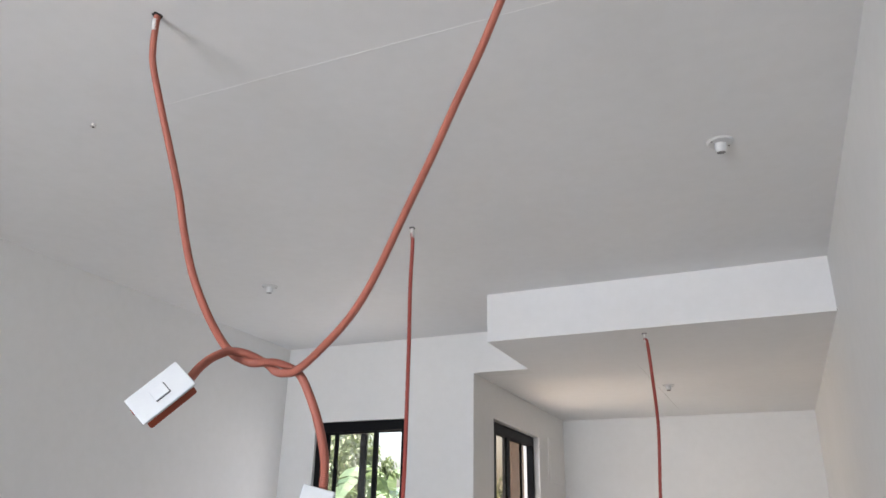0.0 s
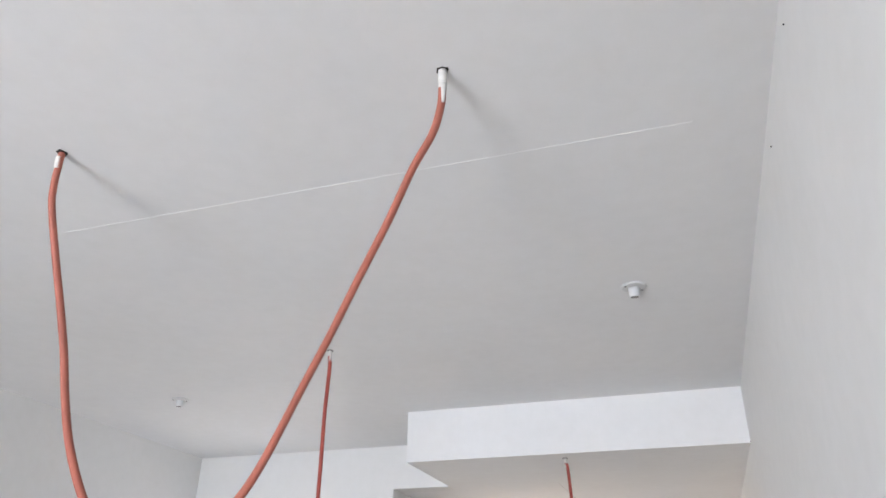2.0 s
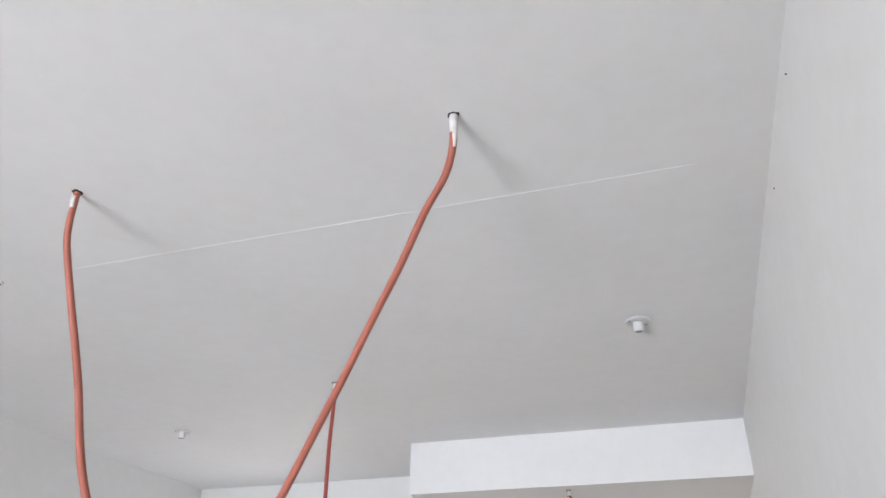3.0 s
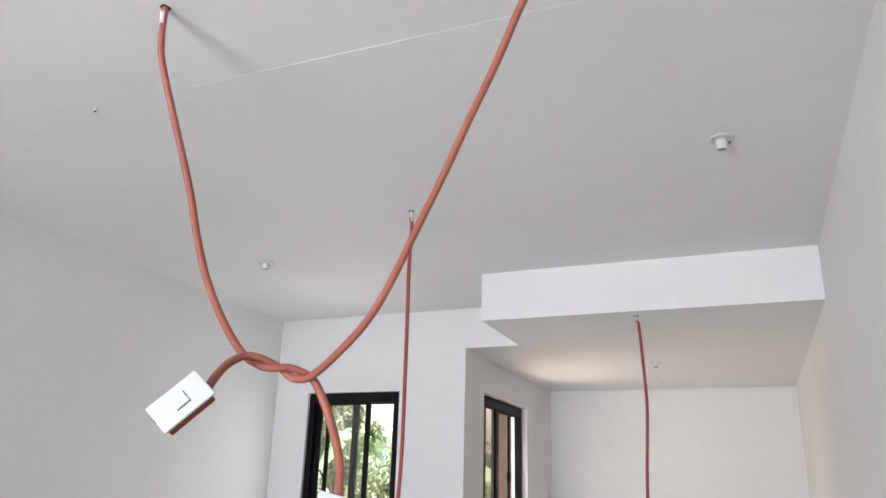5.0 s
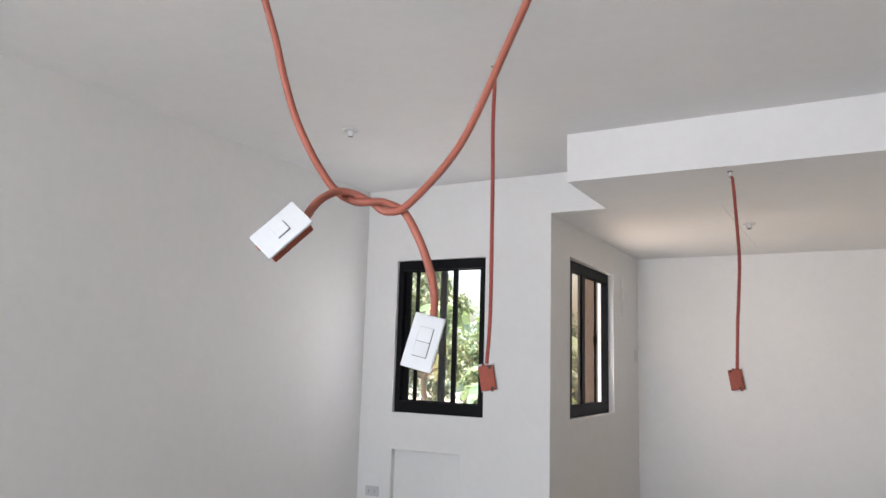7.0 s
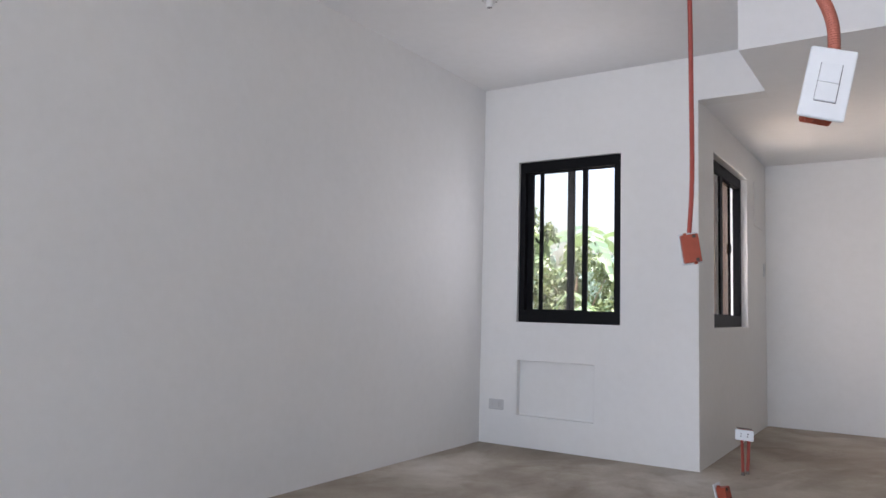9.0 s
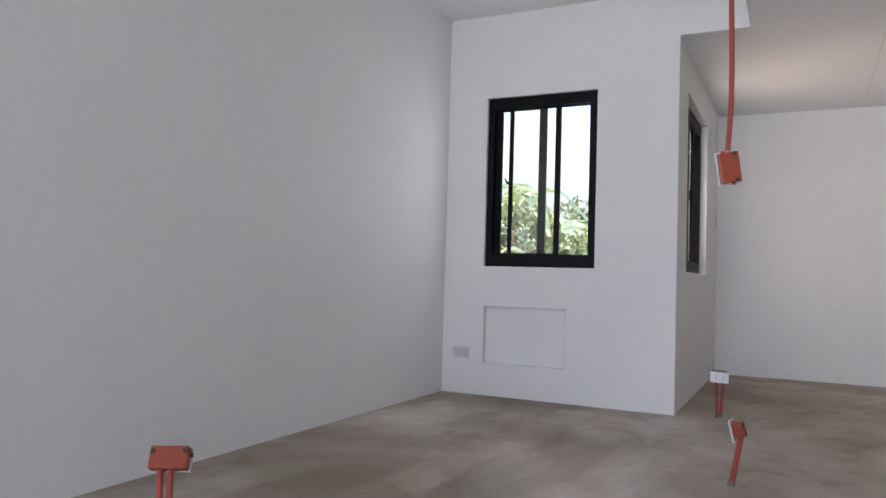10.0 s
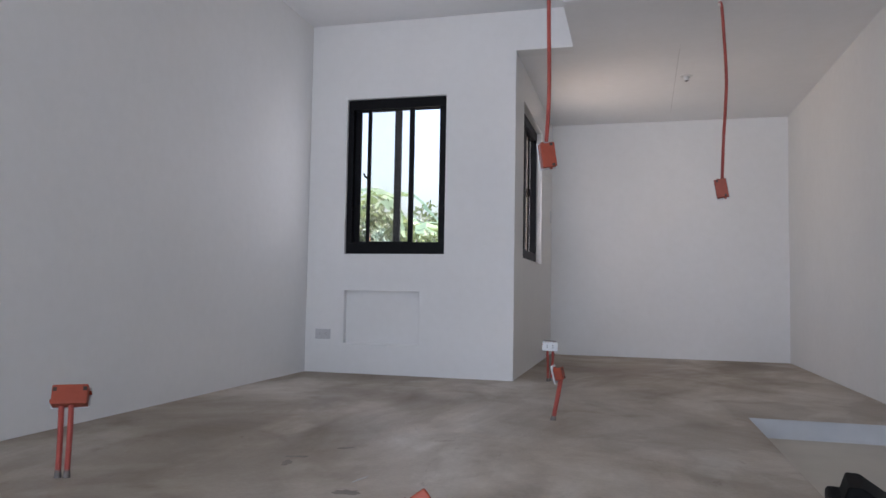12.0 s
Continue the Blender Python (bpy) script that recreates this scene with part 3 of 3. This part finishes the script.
# two single conduits with boxes turned away
drop_c = thing("hanging_box", (2.060, -1.940, H), "thin orange conduit hanging straight from the ceiling with an orange box", "junction box", "hanging wires")
under(tube("conduit", [(2.060, -1.940, H - 0.03), (2.065, -1.941, 2.61), (2.064, -1.948, 2.41), (2.072, -1.957, 2.14), (2.077, -1.965, 1.868), (2.082, -1.975, 1.59), (2.080, -1.980, 1.43), (2.073, -1.985, 1.300)], 0.0096, ORANGE_RED, 0.0046), drop_c)
ceiling_end(drop_c, 2.060, -1.940, H, (0.004, 0.0), 0.055)
wiring_box(drop_c, axes((2.070, -1.962, 1.240), (-0.91, -0.32, -0.16), (-0.38, 0.92, 0.05)), face="switch", slots=((-1, 1), (-1, -1)))

drop_d = thing("hanging_box", (2.942, -0.694, HLOW), "thin orange conduit hanging from the dropped ceiling with an orange box", "junction box", "hanging wires")
under(tube("conduit", [(2.942, -0.694, HLOW - 0.03), (2.954, -0.696, 2.345), (2.966, -0.702, 2.155), (2.976, -0.712, 1.904), (2.966, -0.718, 1.682), (2.958, -0.72, 1.56), (2.948, -0.725, 1.31)], 0.0096, ORANGE_RED, 0.0046), drop_d)
ceiling_end(drop_d, 2.942, -0.694, HLOW, (0.004, 0.0), 0.06)
wiring_box(drop_d, axes((2.948, -0.700, 1.255), (-0.96, 0.15, -0.16), (0.15, 0.97, 0.0)), face="switch")


# boxes on conduits that rise from the floor
def floor_stub(top, foot, head, r=0.0105):
    f, h = Vector(foot), Vector(head)
    mid = f.lerp(h, 0.55) + Vector((0.001, 0.001, 0.0))
    under(tube("conduit", [f.lerp(h, 0.08), mid, h], r, ORANGE_RED, 0.0046), top)
    under(tube("conduit_foot", [f - Vector((0, 0, 0.01)), f.lerp(h, 0.05), f.lerp(h, 0.11)], r * 1.02, GREYCAP, 0, 10, 0, lambda q: 1.25 - 0.3 * q), top, "cement-stained conduit foot")


st = thing("floor_box", (0.647, -3.161, 0.0), "orange box lying sideways on two conduits that rise from the floor", "junction box", "floor wiring")
floor_stub(st, (0.630, -3.163, 0.0), (0.636, -3.168, 0.242), 0.0098)
floor_stub(st, (0.654, -3.151, 0.0), (0.663, -3.155, 0.242), 0.0098)
wiring_box(st, axes((0.639, -3.128, 0.252), (-0.227, 0.353, 0.853), (-0.46, 0.72, -0.42)), plate=(0.069, 0.118), face="outlet", slots=((1, 1), (1, -1)))

st = thing("floor_box", (2.063, -1.506, 0.0), "orange box on one leaning conduit, its white plate facing sideways", "junction box", "floor wiring")
floor_stub(st, (2.063, -1.506, 0.0), (2.100, -1.503, 0.205), 0.0125)
wiring_box(st, axes((2.070, -1.508, 0.226), (0.20, 0.97, 0.05), (-0.95, 0.20, -0.22)), wdt=0.050, ln=0.060, deep=0.042, plate=(0.062, 0.092), face="outlet")

st = thing("floor_box", (1.866, 0.10, 0.0), "white double outlet on two orange conduits rising from the floor", "outlet", "floor wiring")
floor_stub(st, (1.860, 0.09, 0.0), (1.852, 0.105, 0.225), 0.0105)
floor_stub(st, (1.877, 0.14, 0.0), (1.892, 0.115, 0.225), 0.0105)
wiring_box(st, axes((1.874, 0.075, 0.250), (0.03, 0.06, 0.99), (0.1, -0.99, 0.04)), wdt=0.068, ln=0.098, plate=(0.066, 0.108), face="outlet")
# strip added to draw the dark line along the box's top edge
part("box_lip", box_bm((0.006, 0.090, 0.016), axes((1.874, 0.075, 0.250), (0.03, 0.06, 0.99), (0.1, -0.99, 0.04)) @ pose(0.040, 0.004, -0.010), 0.001), GREYCAP, st, "dark strip along the box's top edge above the plate")

st = thing("floor_box", (2.085, -3.90, 0.0), "orange box standing cornerwise on a conduit from the floor", "junction box", "floor wiring")
floor_stub(st, (2.080, -3.895, 0.0), (2.090, -3.895, 0.190))
wiring_box(st, axes((2.080, -3.868, 0.200), (0.75, 0.35, 0.55), (-0.25, 0.90, -0.35)), plate=(0.066, 0.112), face="outlet")

# wall outlet under the window, switch and breaker panel beside the other window
out = thing("wall_outlet", (0.147, 0.0, 0.291), "pale grey double outlet plate on the wall", "outlet")
m = axes((0.147, -0.003, 0.291), (0, 0, 1), (0, -1, 0))
GREY = simple("grey_plate", (0.55, 0.55, 0.55), 0.4, vary=0.04)
cover = part("cover_plate", box_bm((0.076, 0.124, 0.007), m @ pose(0, 0, 0.0005), 0.003, 3), GREY, out)
for y in (-0.028, 0.0, 0.028):
    part("socket_face", box_bm((0.032, 0.022, 0.003), m @ pose(0, y, 0.0045), 0.001), GREY, cover)
for y in (-0.028, 0.028):
    for x in (-0.007, 0.007):
        part("socket_hole", cyl_bm(0.0028, 0.0028, 0.002, m @ pose(x, y, 0.0065), 8), GAP, cover, "dark disc standing for the shade in a socket hole")

pb = thing("breaker_panel", (BLOCK, 2.08, 1.97), "white breaker panel cover almost flush with the wall", "breaker panel")
cover = part("cover", span((BLOCK, 1.88, 1.78), (BLOCK + 0.009, 2.28, 2.17), 0.004), PAINT, pb)
part("panel_door", span((BLOCK + 0.009, 1.915, 1.815), (BLOCK + 0.012, 2.235, 2.135), 0.002), PAINT, pb)
sp = thing("wall_switch", (BLOCK, 2.34, 1.42), "small white switch plate on the return wall", "wall switch")
cover = part("cover_plate", span((BLOCK, 2.305, 1.36), (BLOCK + 0.008, 2.375, 1.48), 0.003), WHITE, sp)
part("rocker", span((BLOCK + 0.008, 2.325, 1.395), (BLOCK + 0.012, 2.355, 1.445), 0.001), WHITE, cover)


# ceiling lamp holders
def lamp_holder(at, tilt):
    top = thing("lamp_holder", at, "bare white ceiling lamp holder without a bulb", "lamp holder", "ceiling lamp holders")
    m = Matrix.Translation(at) @ pose(0, 0, 0, *tilt)
    part("base", cyl_bm(0.050, 0.043, 0.007, Matrix.Translation(at) @ pose(0, 0, -0.004, 180), 32, None, 0.002), HOLDER, top, smooth=False)
    body = part("socket", cyl_bm(0.019, 0.022, 0.036, m @ pose(0, 0, -0.024), 24, None, 0.003), HOLDER, top)
    part("socket_mouth", cyl_bm(0.015, 0.015, 0.003, m @ pose(0, 0, -0.0425), 20), SOCKET, body, "grey open socket")
    for a in (40, 220):
        part("screw", cyl_bm(0.004, 0.004, 0.004, Matrix.Translation(at) @ pose(0.038 * math.cos(radians(a)), 0.038 * math.sin(radians(a)), -0.009), 8), STEEL, top)
    return top


lamp_holder((0.852, -1.445, H), (6, 0, 20))
lamp_holder((3.498, -2.258, H), (4, -8, 70))
lamp_holder((2.862, 0.885, HLOW), (5, 8, 150))

nub = thing("ceiling_stub", (1.386, -3.247, H), "small grey cut-off conduit stub in the ceiling", "conduit stub")
part("stub", cyl_bm(0.011, 0.009, 0.012, pose(1.386, -3.247, H - 0.006), 14, None, 0.002), TAPE, nub)
part("stub_hole", cyl_bm(0.004, 0.004, 0.003, pose(1.386, -3.247, H - 0.0125), 10), HOLE, nub)
for yy, zz in ((-3.599, 2.644), (-3.169, 2.633), (SOFFIT_Y - 0.012, HLOW + 0.004)):
    nail = thing("nail", (W, yy, zz), "small dark nail head in the wall", "nail", "nails")
    part("nail_head", cyl_bm(0.002, 0.002, 0.004, pose(W - 0.001, yy, zz, 0, 90, 0), 10), HOLE, nail)

# the black case at the edge of the sunken floor
case = thing("tool_case", (2.90, -3.50, 0.0), "black plastic tool case with a sloping lid on the floor", "tool case")
m = pose(2.918, -3.49, 0, 0, 0, -12)
part("body", span((-0.085, -0.10, 0.0), (0.085, 0.08, 0.220), 0.010, m, None, 3), BLACK, case)
bm = bmesh.new()
pr = [(-0.060, 0.214), (-0.046, 0.256), (-0.020, 0.256), (0.042, 0.214)]
fa = [bm.verts.new(m @ Vector((x, -0.085, z))) for x, z in pr]
fb = [bm.verts.new(m @ Vector((x, 0.06, z))) for x, z in pr]
bm.faces.new(fa)
bm.faces.new(fb[::-1])
for k in range(4):
    bm.faces.new((fa[k], fa[(k + 1) % 4], fb[(k + 1) % 4], fb[k]))
bmesh.ops.bevel(bm, geom=list(bm.edges), offset=0.004, segments=2, affect='EDGES', profile=0.5)
part("lid", bm, BLACK, case)

# ---- outside ----
GROUND = -0.32
ground = mesh_ob("ground", [(-1500, -1500, GROUND), (1500, -1500, GROUND), (1500, 1500, GROUND), (-1500, 1500, GROUND)], [(0, 1, 2, 3)], GRASS)
tagged(ground, "dry grassy ground outside", "ground", kind="structure")
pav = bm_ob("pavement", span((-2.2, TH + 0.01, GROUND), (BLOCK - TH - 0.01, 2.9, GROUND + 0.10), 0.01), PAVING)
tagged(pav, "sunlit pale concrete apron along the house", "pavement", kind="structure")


# unseen pale block, added to throw sunlight up through the alcove's window
ledge = bm_ob("ledge", span((0.45, 0.22, GROUND), (1.42, 1.95, 0.70), 0.012), simple("bounce_ledge_render", (0.60, 0.57, 0.52), 0.8, vary=0.08, scale=5, bumps=0.3))
tagged(ledge, "pale ledge added out of sight to bounce sunlight through the window", "ledge", kind="structure")
bw = bm_ob("boundary_wall", span((0.70, 3.40, GROUND), (2.4, 3.55, 3.4), 0.01), BROWN)
tagged(bw, "warm brown rendered boundary wall outside the window", "wall", kind="structure")


def leaf_cloud(rnd, centres, per, size, droop=0.4):
    verts, faces = [], []
    for c, r in centres:
        for _ in range(per):
            d = Vector((rnd.gauss(0, 1), rnd.gauss(0, 1), rnd.gauss(0, 0.8))).normalized() * r * rnd.uniform(0.05, 1.0) ** 0.55
            p = Vector(c) + d
            ax = Vector((rnd.uniform(-1, 1), rnd.uniform(-1, 1), rnd.uniform(-1, 0.3) - droop)).normalized()
            sd2 = ax.orthogonal().normalized()
            sd2.rotate(Matrix.Rotation(rnd.uniform(0, 6.28), 3, ax))
            up = ax.cross(sd2)
            L = size * rnd.uniform(0.6, 1.3)
            w = L * 0.24
            k = len(verts)
            verts += [p, p + ax * L * 0.45 + sd2 * w + up * w * 0.3, p + ax * L, p + ax * L * 0.45 - sd2 * w + up * w * 0.3]
            faces += [(k, k + 1, k + 2), (k, k + 2, k + 3)]
    return verts, faces


def tree(at, height, spread, seed, mat, label, blobs=18, per=230, size=0.13):
    rnd = random.Random(seed)
    top = thing("tree", at, label, "tree", "garden trees")
    a = Vector(at)
    crown0 = a + Vector((0, 0, height * 0.5))
    under(tube("trunk", [a - Vector((0, 0, 0.1)), a + Vector((0.05, 0.03, height * 0.25)), crown0, a + Vector((0.05, 0, height * 0.8))], 0.07 * height / 3, BARK, 0, 9, 0, lambda f: 1.15 - 0.85 * f), top)
    cents = []
    for k in range(blobs):
        an = rnd.uniform(0, 6.28)
        rr = spread * rnd.uniform(0.25, 1.0)
        c = a + Vector((rr * math.cos(an), rr * math.sin(an), height * rnd.uniform(0.35, 1.0) - 0.15 * rr))
        cents.append((c, rnd.uniform(0.35, 0.75) * spread * 0.62))
        if k < 7:
            st0 = a + Vector((0.03, 0, height * rnd.uniform(0.25, 0.6)))
            under(tube("limb", [st0, st0.lerp(c, 0.5) + Vector((0, 0, 0.1)), c], 0.022, BARK, 0, 6, 0, lambda f: 1.0 - 0.75 * f), top)
    v, f = leaf_cloud(rnd, cents, per, size)
    under(mesh_ob("crown", v, f, mat), top)
    return top


def banana(at, height, seed, leaves=8, label="banana plant with broad torn drooping leaves"):
    rnd = random.Random(seed)
    top = thing("banana_plant", at, label, "banana plant", "banana plants")
    a = Vector(at)
    head = a + Vector((0, 0, height * 0.55))
    under(tube("stem", [a - Vector((0, 0, 0.05)), a.lerp(head, 0.5), head], 0.09, BANANA_STEM, 0, 12, 0, lambda f: 1.1 - 0.5 * f), top)
    for k in range(leaves):
        an = 2 * math.pi * k / leaves + rnd.uniform(-0.3, 0.3)
        reach, rise = height * rnd.uniform(0.45, 0.75), height * rnd.uniform(0.25, 0.5)
        out = Vector((math.cos(an), math.sin(an), 0))
        side = Vector((-math.sin(an), math.cos(an), 0))
        nseg = 22
        verts, faces = [], []
        wide = 0.17 * rnd.uniform(0.8, 1.2)
        for i in range(nseg):
            # each strip between two side veins hangs a little by itself
            for sgn in (-1, 1):
                tear = rnd.uniform(0.1, 0.55)
                quad = []
                for f in (i / nseg, (i + 0.96) / nseg):
                    p = head + out * reach * f + Vector((0, 0, rise * (2.2 * f - 2.0 * f * f) if f < 0.6 else rise * (0.6 - 1.9 * (f - 0.6) ** 1.3)))
                    w = wide * min(1.0, 5 * max(f - 0.12, 0.0), 3.2 * (1.03 - f)) + 0.008
                    quad.append((p, p + side * sgn * w + out * w * 0.18 - Vector((0, 0, w * tear))))
                k0 = len(verts)
                verts += [quad[0][0], quad[0][1], quad[1][1], quad[1][0]]
                faces.append((k0, k0 + 1, k0 + 2, k0 + 3))
        under(mesh_ob("leaf", verts, faces, BANANA_LEAF), top)
    return top


banana((-0.75, 4.7, GROUND), 1.9, 23, 7, "young banana plant with broad arching leaves")
banana((-1.0, 7.0, GROUND), 2.8, 3)
banana((-2.5, 6.9, GROUND), 3.2, 11)
banana((-3.6, 7.6, GROUND), 3.6, 31)
tree((-0.55, 5.4, GROUND), 1.95, 0.75, 41, LEAF, "low bushy garden shrub", 15, 130, 0.11)
tree((-1.75, 5.9, GROUND), 2.35, 0.8, 43, LEAF, "low bushy garden shrub", 15, 130, 0.11)
tree((-3.1, 6.2, GROUND), 3.1, 0.85, 5, LEAF, "leafy garden tree with yellow-green foliage", 18, 150, 0.12)
tree((-5.0, 8.2, GROUND), 4.4, 1.4, 7, LEAF, "tall leafy garden tree")
tree((-1.9, 8.6, GROUND), 2.5, 1.0, 9, LEAF, "low bushy garden tree")
tree((-0.9, 9.8, GROUND), 2.4, 1.2, 13, LEAF_HAZY, "far bushy tree, its green paled for haze")
tree((-3.4, 11.0, GROUND), 2.6, 1.5, 17, LEAF_HAZY, "far bushy tree, its green paled for haze")
tree((-6.2, 12.0, GROUND), 3.0, 1.8, 19, LEAF_HAZY, "far bushy tree, its green paled for haze")
